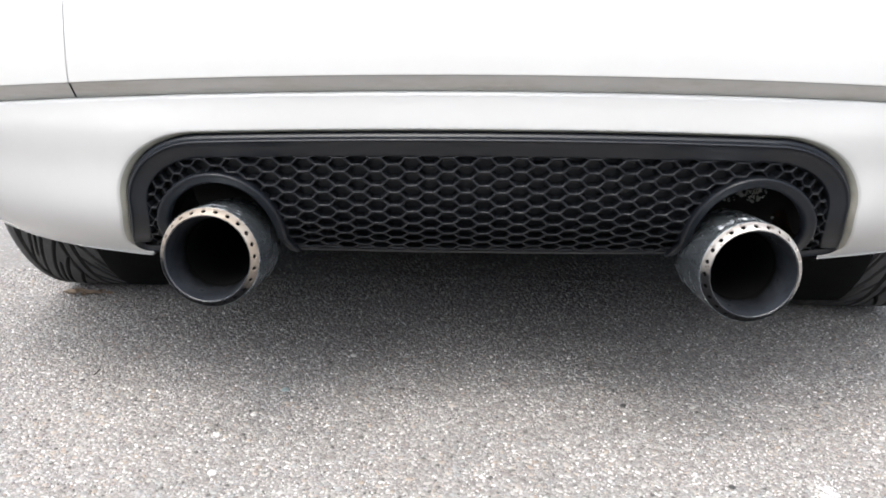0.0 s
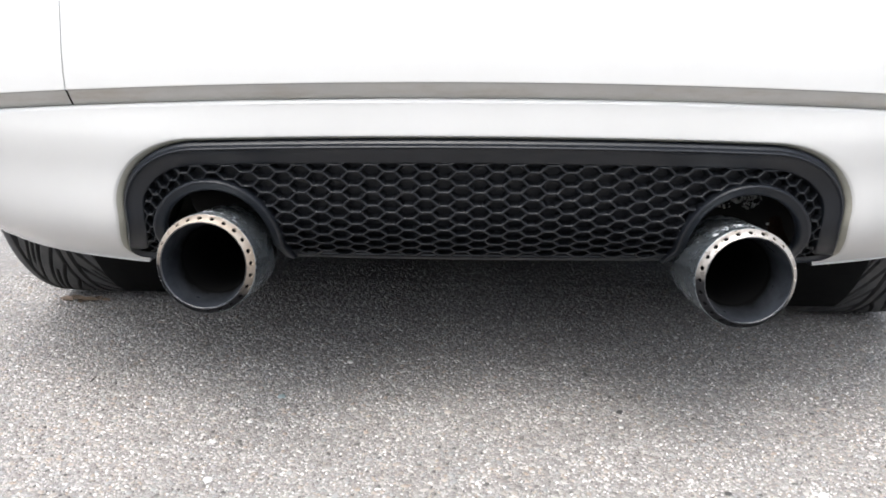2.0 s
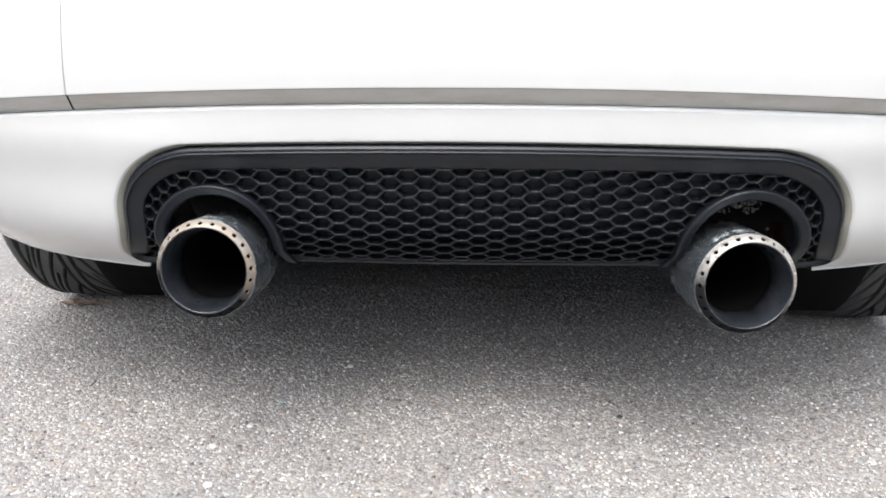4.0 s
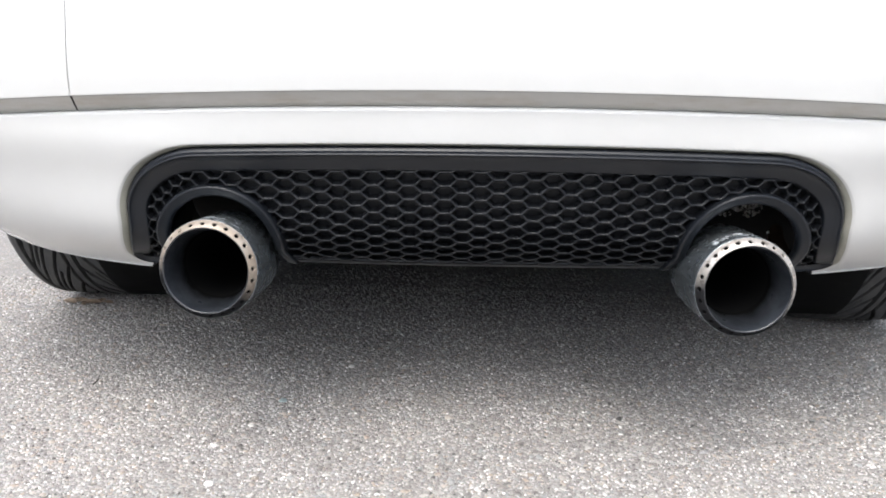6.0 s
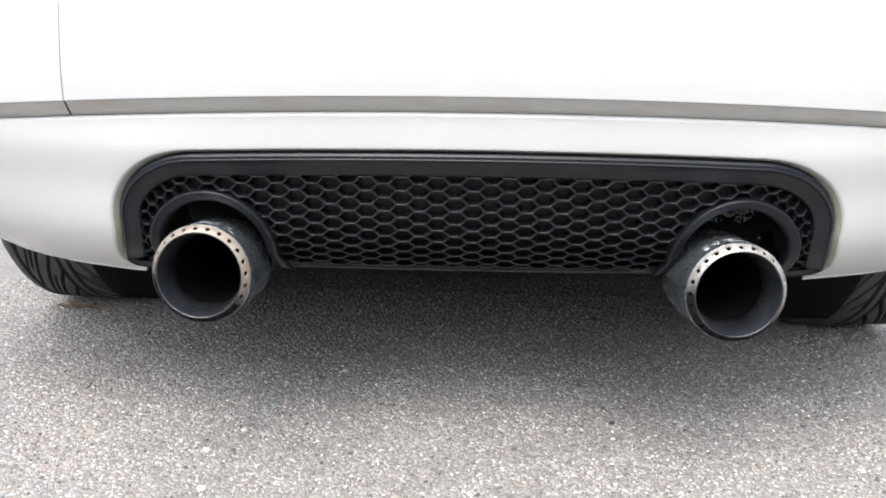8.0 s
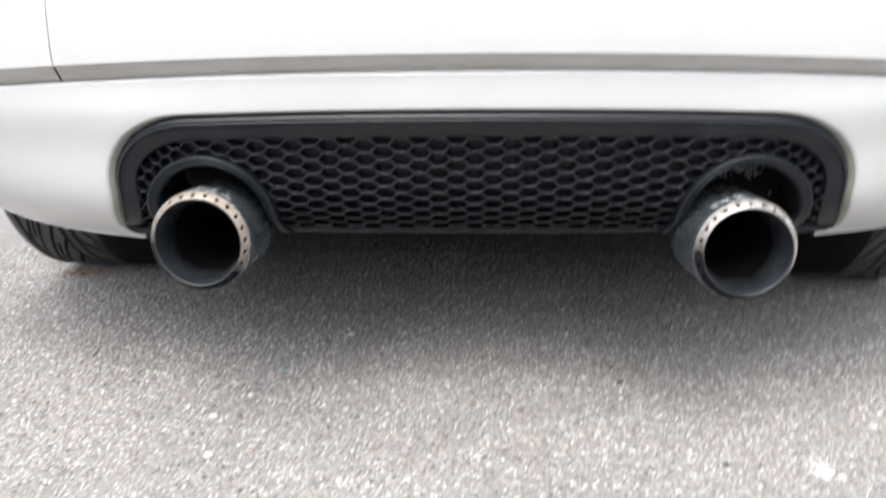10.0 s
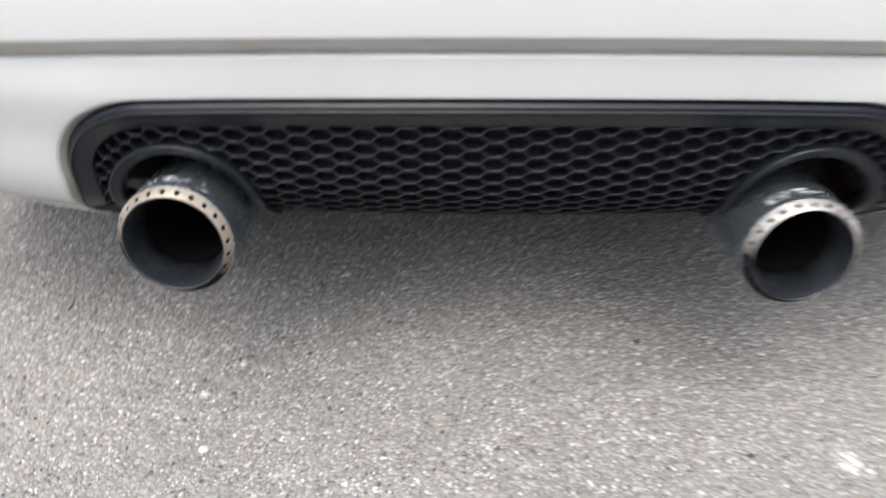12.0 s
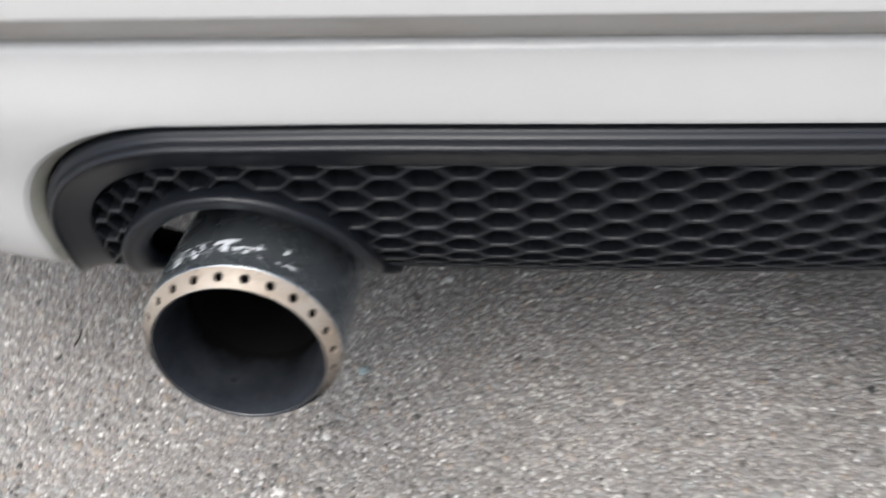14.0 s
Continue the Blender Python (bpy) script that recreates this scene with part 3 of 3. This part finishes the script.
def build_honeycomb(frame_part):
    """One moulded sheet of flat hexagonal pockets."""
    du, flat = 0.02172, 0.0132
    arc = [0.0]
    ws = list(np.linspace(0.430, 0.255, 200))
    for a, b in zip(ws, ws[1:]):
        arc.append(arc[-1] + math.hypot(a - b, smooth_profile(b) - smooth_profile(a)))
    depth_at = lambda w: float(np.interp(-w, [-x for x in ws], arc))
    dw = (depth_at(0.2985) - depth_at(0.3983)) / 6
    first = depth_at(0.3983)
    verts, faces = [], []

    def clamp(u, w):
        w = max(w, 0.2705 if abs(u) > 0.33 else 0.276)
        edge = flank(w)
        u = max(-edge, min(edge, u))
        w = min(w, limit(u))
        hit = inside_arch(u, w, 0.0765)
        if hit:
            s = hit[0]
            x, y = (s * ARCH_U - u) * s, w - ARCH_W
            if hit[1] == "round":
                r = math.hypot(x, y) or 1e-4
                x, y = x * 0.0765 / r, y * 0.0765 / r
            else:
                k = min(1.0, (-0.011 - y) / 0.024)
                x = 0.0765 * math.cos(radians(-8)) + 0.010 * k if x > 0 else -0.0765
            u, w = s * ARCH_U - s * x, ARCH_W + y
        return u, w

    def squeeze(u):
        """The pattern draws together towards its outer ends."""
        a = abs(u) - 0.30
        if a <= 0:
            return u
        return math.copysign(0.30 + (a - 2.1 * a * a if a < 0.11 else 0.0846 + (a - 0.11) * 0.54), u)

    def place(u, drop, depth):
        u = squeeze(u)
        w = float(np.interp(drop, arc, ws)) + droop(u) * 0.9
        u, w = clamp(u, w)
        return tail(u, w, 0.0062 + depth + proud(u, w))

    def ring(cu, cd, inset):
        h = dw / 2
        scale_u = 1 - inset / (du * 0.62)
        scale_h = 1 - inset / h
        wide, narrow = (du * 2 - flat) / 2 * scale_u, flat / 2 * scale_u
        return [(cu + x, cd + y * scale_h) for x, y in ((-wide, 0), (-narrow, -h), (narrow, -h), (wide, 0), (narrow, h), (-narrow, h))]

    for col in range(-25, 26):
        cu = col * du
        mid = squeeze(cu)
        for row in range(-2, 12):
            cd = first + row * dw + (dw / 2 if col % 2 else 0)
            w = float(np.interp(cd, arc, ws)) + droop(mid) * 0.9
            if abs(mid) > flank(w) + 0.006 or w > limit(min(abs(mid), 0.42)) + 0.007 or w < 0.271:
                continue
            if inside_arch(mid, w, 0.070):
                continue
            levels = ((0.0, -0.0010), (0.0004, -0.0009), (0.0010, -0.0004), (0.0016, 0.0004), (0.0021, 0.0016), (0.0029, 0.0090), (0.0041, 0.0135))
            base = len(verts)
            for inset, depth in levels:
                verts.extend(place(u, d, depth) for u, d in ring(cu, cd, inset))
            for k in range(len(levels) - 1):
                for j in range(6):
                    m = (j + 1) % 6
                    faces.append((base + k * 6 + j, base + k * 6 + m, base + k * 6 + 6 + m, base + k * 6 + 6 + j))
            faces.append(tuple(base + (len(levels) - 1) * 6 + j for j in range(6)))
    ob = mesh_object("honeycomb_grille", verts, faces, GRILLE, frame_part, "dark grey honeycomb of flat hexagonal pockets", smooth=True)
    sharpen(ob, 38)


def build_tailpipe(car, u, v, w, pitch, yaw, turn, rim_mat, rim_label):
    """A wide round tailpipe with a drilled bevelled rim; its mouth looks along -y."""
    def body(profile, name, mat, parent, label="", count=72):
        vv, ff = grid(lathe(profile, count), closed=True)
        return mesh_object(name, vv, ff, mat, parent, label)

    pipe = body([(0.0098, 0.0611), (0.0101, 0.0615), (0.0112, 0.0617), (0.035, 0.0620), (0.085, 0.0622), (0.115, 0.0605), (0.135, 0.054), (0.150, 0.038), (0.26, 0.034)],
                "tailpipe", PIPE, car, "dull blue-grey steel tailpipe with scraped paint")
    pipe.matrix_basis = pose(u, v, w, pitch, 0, yaw)
    body([(0.0, 0.0534), (0.0005, 0.0526), (0.002, 0.0520), (0.010, 0.0510), (0.030, 0.0470), (0.048, 0.0430)], "inner_cone", SOOT, pipe, "sooty inner wall with painted shade further in")
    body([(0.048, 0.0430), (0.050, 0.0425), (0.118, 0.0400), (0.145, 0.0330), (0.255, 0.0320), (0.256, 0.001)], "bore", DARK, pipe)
    body([(0.0009 + 0.0008 * math.sin(2 * math.pi * i / 10), 0.0526 - 0.0008 * math.cos(2 * math.pi * i / 10)) for i in range(11)],
         "inner_lip", LIP, pipe, "thin bright rolled edge inside the mouth")
    # rim: one bevelled ring drilled with holes all round
    holes, verts, faces, index = 24, [], [], []
    r0, y0, r1, y1 = 0.0611, 0.0098, 0.0530, 0.0
    step = 2 * math.pi / holes

    def spot(a, t, sink=0.0):
        r, y = r0 + (r1 - r0) * t, y0 + (y1 - y0) * t
        k = math.hypot(r1 - r0, y1 - y0)
        bulge = 0.0007 * (1 - (2 * t - 1) ** 2) - sink
        r, y = r + bulge * (y0 - y1) / k, y - bulge * (r0 - r1) / k
        return (r * math.cos(a), y, r * math.sin(a))

    square = [(-1, -1), (-0.5, -1), (0, -1), (0.5, -1), (1, -1), (1, -0.5), (1, 0), (1, 0.5), (1, 1), (0.5, 1), (0, 1), (-0.5, 1), (-1, 1), (-1, 0.5), (-1, 0), (-1, -0.5)]
    hr = 0.0028
    width = math.hypot(r0 - r1, y0 - y1)
    for i in range(holes):
        a0 = i * step + radians(turn)
        base = len(verts)
        rings = []
        for x, t in square:
            verts.append(spot(a0 + x * step / 2, 0.5 + t / 2))
        for size, sink in ((1.12, 0.0), (1.0, 0.0004), (0.93, 0.0018), (0.88, 0.0042)):
            for x, t in square:
                d = math.hypot(x, t)
                verts.append(spot(a0 + x / d * hr * size / 0.0573, 0.5 + t / d * hr * size / width, sink))
        n = len(square)
        for k in range(4):
            for j in range(n):
                m = (j + 1) % n
                faces.append((base + k * n + j, base + k * n + m, base + (k + 1) * n + m, base + (k + 1) * n + j))
                # inner wall and floor of each hole are black, painting its shade
                index.append(1 if k == 3 else 0)
        faces.append(tuple(base + 4 * n + j for j in range(n)))
        index.append(1)
    sharpen(mesh_object("rim", verts, faces, rim_mat, pipe, rim_label, materials=(DARK,), index=index), 50)
    return pipe


TYRE_R, TYRE_W, AXLE = 0.318, 0.235, 0.748


def tyre_groove(a, x):
    """Depth of the tread at an angle and a place across, from -1 to 1."""
    def cut(distance, half, edge):
        return max(0.0, min(1.0, (half - abs(distance)) / edge + 0.5))

    ax = abs(x)
    turns = a / (2 * math.pi)
    depth = max(cut(ax - 0.72, 0.020, 0.016), cut(ax - 0.08, 0.028, 0.016))
    # long grooves that sweep from the middle to the outer rib and lie ever closer to the running direction
    sweep = (30 * turns + 2.6 * ax + 3.2 * ax * ax) % 1.0
    inside = cut(ax - 0.40, 0.285, 0.02)
    depth = max(depth, inside * cut(sweep - 0.5, 0.095, 0.055))
    side = (15 * turns + 1.3 * ax + 1.6 * ax * ax) % 1.0
    depth = max(depth, 0.8 * cut(ax - 0.45, 0.14, 0.04) * cut((side + 0.5) % 1.0 - 0.5, 0.040, 0.04))
    if ax > 0.86:
        depth = max(depth, 0.6 * cut((70 * turns) % 1.0 - 0.5, 0.06, 0.05))
    return depth


def build_wheel(car):
    """A wheel that turns round the x axis, with a grooved tyre."""
    hub = new("rear_wheel")
    hub.parent = car
    around, across = 540, 140
    rows = []
    half = TYRE_W / 2
    for i in range(around):
        a = 2 * math.pi * i / around
        row = []
        side = [(-0.085, 0.205), (-0.108, 0.212), (-0.119, 0.235), (-0.121, 0.262), (-0.117, 0.288)]
        section = [(x, r, 0) for x, r in side]
        for j in range(across + 1):
            x = -1 + 2 * j / across
            r = TYRE_R - 0.004 * x * x - 0.020 * max(0.0, (abs(x) - 0.80) / 0.20) ** 2.2
            section.append((x * half * 0.965, r, tyre_groove(a, x)))
        section += [(-x, r, 0) for x, r in reversed(side)]
        for x, r, g in section:
            rr = r - 0.012 * g
            row.append((x, rr * math.sin(a), rr * math.cos(a)))
        rows.append(row)
    rows.append(rows[0])
    v, f = grid(rows)
    sharpen(mesh_object("tyre", v, f, RUBBER, hub, "worn black tyre with curved tread grooves", smooth=True), 30)
    rim_rows = [[(x, r * math.sin(2 * math.pi * i / 48), r * math.cos(2 * math.pi * i / 48)) for i in range(48)]
                for x, r in ((0.085, 0.206), (0.088, 0.214), (0.06, 0.19), (0.02, 0.17), (0.03, 0.06), (0.04, 0.001))]
    v, f = grid(rim_rows, closed=True)
    mesh_object("alloy_rim", v, f, ALLOY, hub)
    back = [[(-x, r * math.sin(2 * math.pi * i / 48), r * math.cos(2 * math.pi * i / 48)) for i in range(48)]
            for x, r in ((0.085, 0.206), (0.088, 0.214), (0.06, 0.19), (-0.02, 0.17), (-0.02, 0.001))]
    v, f = grid(back, closed=True)
    mesh_object("alloy_barrel", v, f, BLACK, hub)
    return hub


def build_tyre_shade(car, s):
    """Black sheet added round the inner half of a rear tyre, standing in for shade."""
    rows = []
    for k in range(15):
        a = radians(-88 + 118 * k / 14)
        rows.append([(s * u, AXLE - r * math.cos(a), TYRE_R + r * math.sin(a) - s * 0.0178 * 0.765) for u, r in
                     ((0.712, 0.300), (0.7115, 0.320), (0.708, 0.323), (0.66, 0.324), (0.60, 0.324), (0.56, 0.322), (0.555, 0.300))])
    v, f = grid(rows)
    mesh_object("tyre_shade_sheet", [(x, y, max(0.045, z)) for x, y, z in v], f, BLACK, car, "black sheet standing in for shade on the inner tyre")


def build_shell(car):
    """The rest of the coupe ahead of the tail: flanks, roof and floor."""
    hw = [(0.10, 0.60), (0.2, 0.78), (0.35, 0.86), (0.75, 0.895), (2.0, 0.87), (3.2, 0.89), (3.7, 0.82), (4.0, 0.58)]
    top = [(0.10, 0.88), (0.2, 0.93), (0.5, 1.05), (0.9, 1.20), (1.4, 1.32), (2.0, 1.34), (2.5, 1.20), (2.9, 0.98), (3.3, 0.88), (3.8, 0.74), (4.0, 0.60)]
    rows = []
    for v in np.linspace(0.10, 4.0, 90):
        low = 0.17 if v > 1.0 else 0.34 if v > 0.25 else 0.55
        for axle in (AXLE, 3.19):
            d = abs(v - axle)
            if d < 0.36:
                low = max(low, 0.318 + math.sqrt(0.36 ** 2 - d * d))
        b, h = lerp(hw, v), lerp(top, v)
        low = min(low, h - 0.1)
        row = []
        for k in range(33):
            a = math.pi * k / 32
            c, s = math.cos(a), math.sin(a)
            x = b * math.copysign(abs(c) ** 0.45, c)
            z = low + (h - low) * abs(s) ** 0.75
            if z > 0.85:
                x *= 1 - 0.55 * (z - 0.85)
            row.append((x, v, z))
        rows.append(row)
    v, f = grid(rows)
    mesh_object("body_shell", v, f, PAINT, car, "white painted coupe body")
    # floor pan
    bm = bmesh.new()
    bmesh.ops.create_cube(bm, size=1)
    for p in bm.verts:
        p.co = (p.co.x * 1.14, 2.24 + p.co.y * 3.16, 0.30 + p.co.z * 0.38)
    bmesh.ops.bevel(bm, geom=bm.edges[:], offset=0.03, segments=3, affect="EDGES")
    part("floor_pan", bm, BLACK, car, "black coated floor pan")
    # silencer across the tail, and its hangers
    rows = []
    for x, k in ((-0.43, 0.001), (-0.43, 0.7), (-0.42, 0.95), (-0.40, 1.0), (0.40, 1.0), (0.42, 0.95), (0.43, 0.7), (0.43, 0.001)):
        rows.append([(x, 0.285 + 0.085 * k * math.cos(a), 0.345 + 0.065 * k * math.sin(a)) for a in np.linspace(0, 2 * math.pi, 33)[:-1]])
    v, f = grid(rows, closed=True)
    sharpen(mesh_object("silencer", v, f, BLACK, car, "black coated rear silencer box"), 50)
    # crumpled foil of the heat shield over one pipe
    rng = random.Random(8)
    rows = []
    for i in range(17):
        row = []
        for j in range(42):
            row.append((0.318 + 0.078 * j / 41 + rng.uniform(-0.0007, 0.0007), 0.172 + 0.010 * i / 16 + rng.uniform(-0.003, 0.003), 0.326 + 0.026 * i / 16 + 0.004 * math.sin(j * 0.35)))
        rows.append(row)
    v, f = grid(rows)
    f = [q for q in f if noise.noise(Vector(v[q[0]]) * 170) + rng.uniform(-0.3, 0.3) > 0.03]
    mesh_object("arch_back_sheet", v, f, FOIL, car, "torn crumpled foil heat shield", smooth=False)
    # upright black plate added behind the foil; it hides lit ground and darkens the arch
    bm = bmesh.new()
    bmesh.ops.create_cube(bm, size=1)
    for p in bm.verts:
        p.co = (0.350 + p.co.x * 0.27, 0.196 + p.co.y * 0.006, 0.345 + p.co.z * 0.17)
    bmesh.ops.bevel(bm, geom=bm.edges[:], offset=0.002, segments=2, affect="EDGES")
    part("arch_back_sheet", bm, BLACK, car, "black backing plate added to keep the arch dark")
    # rusty hanger bracket beside one pipe, with the pale head of its bolt
    rows = []
    for v, w, half in ((0.118, 0.262, 0.012), (0.124, 0.272, 0.015), (0.142, 0.281, 0.017), (0.160, 0.287, 0.017), (0.172, 0.296, 0.015), (0.178, 0.312, 0.011)):
        rows.append([(0.421 + 0.75 * half * k, v + 0.003 * k * k, w - 0.004 * k * k) for k in (-1.0, -0.6, 0.0, 0.6, 1.0)])
    top, f = grid(rows)
    under = [(x, y + 0.0015, z - 0.0025) for x, y, z in top]
    n = len(top)
    hanger = mesh_object("exhaust_hanger", top + under, f + [tuple(n + i for i in reversed(q)) for q in f], RUST, car, "rusty brown hanger bracket inside the arch")
    bm = bmesh.new()
    bmesh.ops.create_cone(bm, cap_ends=True, segments=6, radius1=0.0019, radius2=0.0016, depth=0.003, matrix=pose(0.408, 0.1735, 0.3010, 70))
    part("bolt", bm, FOIL, hanger, "small pale bolt head", smooth=False)
    # beam behind the bumper
    bm = bmesh.new()
    bmesh.ops.create_cube(bm, size=1)
    for p in bm.verts:
        p.co = (p.co.x * 0.96, 0.12 + p.co.y * 0.05, 0.50 + p.co.z * 0.10)
    bmesh.ops.bevel(bm, geom=bm.edges[:], offset=0.012, segments=2, affect="EDGES")
    part("bumper_beam", bm, BLACK, car, "black bumper beam behind the skin")


def build_car():
    car = new("car")
    car.matrix_basis = CAR_POSE
    tagged(car, "white coupe parked with its tail towards the viewer, twin tailpipes", "car")
    build_shell(car)
    build_upper(car)
    build_bumper(car)
    build_valance(car)
    build_tailpipe(car, -0.3315, -0.0125, 0.2863, -5.4, -1.7, 3.4, RIM, "tan heat-stained bevelled rim drilled with small holes")
    build_tailpipe(car, 0.3206, -0.0110, 0.2750, -3.8, 2.2, 0.7, RIM_WORN, "bright worn bevelled rim, sooty below, drilled with small holes")
    for s in (-1, 1):
        build_tyre_shade(car, s)
    wheel = build_wheel(car)
    wheel.matrix_basis = pose(0.765, AXLE, TYRE_R - 0.001 - 0.0178 * 0.765)
    copy_thing(wheel, pose(-0.765, AXLE, TYRE_R - 0.001 + 0.0178 * 0.765))
    for s in (-1, 1):
        front = copy_thing(wheel, pose(s * 0.765, 3.19, TYRE_R - 0.001 - s * 0.0178 * 0.765))
        front.name = "front_wheel"


# ---- small things on the ground ----
def build_leaf(x, y, size, turn, seed):
    rng = random.Random(seed)
    rows = []
    for i in range(9):
        k = i / 8
        wide = size * 0.32 * math.sin(math.pi * min(1, k * 0.96 + 0.02)) ** 0.8
        row = []
        for j in range(7):
            q = -1 + j / 3
            lift = 0.003 + 0.35 * wide * q * q + 0.10 * size * (k - 0.4) ** 2 + rng.uniform(0, 0.0015)
            row.append((wide * q * rng.uniform(0.88, 1.08), size * (k - 0.5), lift))
        rows.append(row)
    v, f = grid(rows)
    top = len(v)
    v = v + [(a, b, c - 0.0006) for a, b, c in v]
    f = f + [tuple(top + i for i in reversed(q)) for q in f]
    ob = mesh_object("dry_leaf", v, f, LEAF)
    ob.matrix_basis = pose(x, y, -0.001, 0, 0, turn)
    return tagged(ob, "curled brown dry leaf against the tyre on asphalt", "leaf", "dry leaves by the tyre")


def build_splash(x, y, size):
    """A chalky core with flecks flung round it, all one dried stain."""
    rng = random.Random(3)
    v, f = [], []

    def blob(bx, by, r, tall):
        base, count = len(v), 12
        ring = [(2 * math.pi * i / count, rng.uniform(0.6, 1.25)) for i in range(count)]
        for k, z in ((1.0, -0.0004), (0.85, tall), (0.02, tall)):
            v.extend((bx + r * k * q * math.cos(a), by + 1.15 * r * k * q * math.sin(a), z) for a, q in ring)
        for k in range(2):
            for i in range(count):
                m = (i + 1) % count
                f.append((base + k * count + i, base + k * count + m, base + (k + 1) * count + m, base + (k + 1) * count + i))

    for i in range(9):
        blob(rng.gauss(0, size * 0.26), rng.gauss(0, size * 0.36), size * rng.uniform(0.14, 0.30), rng.uniform(0.0012, 0.0018))
    for i in range(44):
        a, d = rng.uniform(0, 2 * math.pi), size * abs(rng.gauss(0.45, 0.55))
        blob(d * math.cos(a), 1.3 * d * math.sin(a), size * rng.uniform(0.03, 0.09), rng.uniform(0.0010, 0.0017))
    ob = mesh_object("white_splash", v, f, LIME)
    ob.location = (x, y, 0)
    tagged(ob, "dried chalky white splash on the asphalt", "stain")


def build_pebble(x, y, size, mat, label):
    bm = bmesh.new()
    bmesh.ops.create_icosphere(bm, subdivisions=2, radius=size)
    for p in bm.verts:
        k = 1 + 0.22 * noise.noise(p.co * (1.3 / size) + Vector((x, y, 3)) * 9)
        p.co = (p.co.x * k, p.co.y * k * 0.85, p.co.z * k * 0.5)
    me = bpy.data.meshes.new("pebble")
    bm.to_mesh(me)
    bm.free()
    me.materials.append(mat)
    ob = new("pebble", me)
    ob.location = (x, y, size * 0.16)
    tagged(ob, label, "pebble", "pebbles on the asphalt")


def build_twig(x, y, turn):
    rows = []
    for i in range(14):
        k = i / 13
        px, py = 0.012 * math.sin(2.6 * k), 0.030 * (k - 0.5)
        r = 0.0011 * (1 - 0.6 * k)
        rows.append([(px + r * math.cos(a), py, 0.0025 + 0.001 * math.sin(5 * k) + r * math.sin(a)) for a in np.linspace(0, 2 * math.pi, 7)[:-1]])
    v, f = grid(rows, closed=True)
    ob = mesh_object("twig", v, f, TWIG)
    ob.matrix_basis = pose(x, y, 0, 0, 0, turn)
    tagged(ob, "thin dark curved twig on the asphalt", "twig")


build_ground()
build_sky_blocker()
build_car()
for lx, ly, size, turn, seed in ((-0.752, 1.556, 0.034, 65, 1), (-0.728, 1.562, 0.026, -70, 2), (-0.706, 1.553, 0.036, 100, 3), (-0.690, 1.568, 0.024, 20, 5),
                                 (-0.742, 1.572, 0.023, 140, 6), (-0.718, 1.548, 0.020, 10, 7), (-0.672, 1.558, 0.022, 80, 8)):
    build_leaf(lx, ly, size, turn, seed)
build_splash(0.522, 0.877, 0.024)
for px, py, size, mat, label in (
        (-0.262, 0.891, 0.0065, LIME, "small white pebble on the asphalt"), (-0.283, 0.988, 0.0050, LIME, "small white pebble on the asphalt"),
        (-0.246, 1.047, 0.0048, LIME, "small white pebble on the asphalt"), (-0.124, 1.268, 0.0062, LIME, "flat white pebble on the asphalt"),
        (-0.216, 1.130, 0.0068, TEAL, "blue-green stone bedded in the asphalt"), (0.046, 1.088, 0.0068, TAN, "tan stone bedded in the asphalt"),
        (0.309, 1.100, 0.0058, SLATE, "dark stone bedded in the asphalt"), (0.399, 0.883, 0.0050, SLATE, "dark stone bedded in the asphalt"),
        (-0.381, 0.701, 0.0050, SLATE, "dark stone bedded in the asphalt"), (0.450, 0.762, 0.0046, SLATE, "dark stone bedded in the asphalt")):
    build_pebble(px, py, size, mat, label)
build_twig(-0.540, 1.178, 34)
build_chippings()
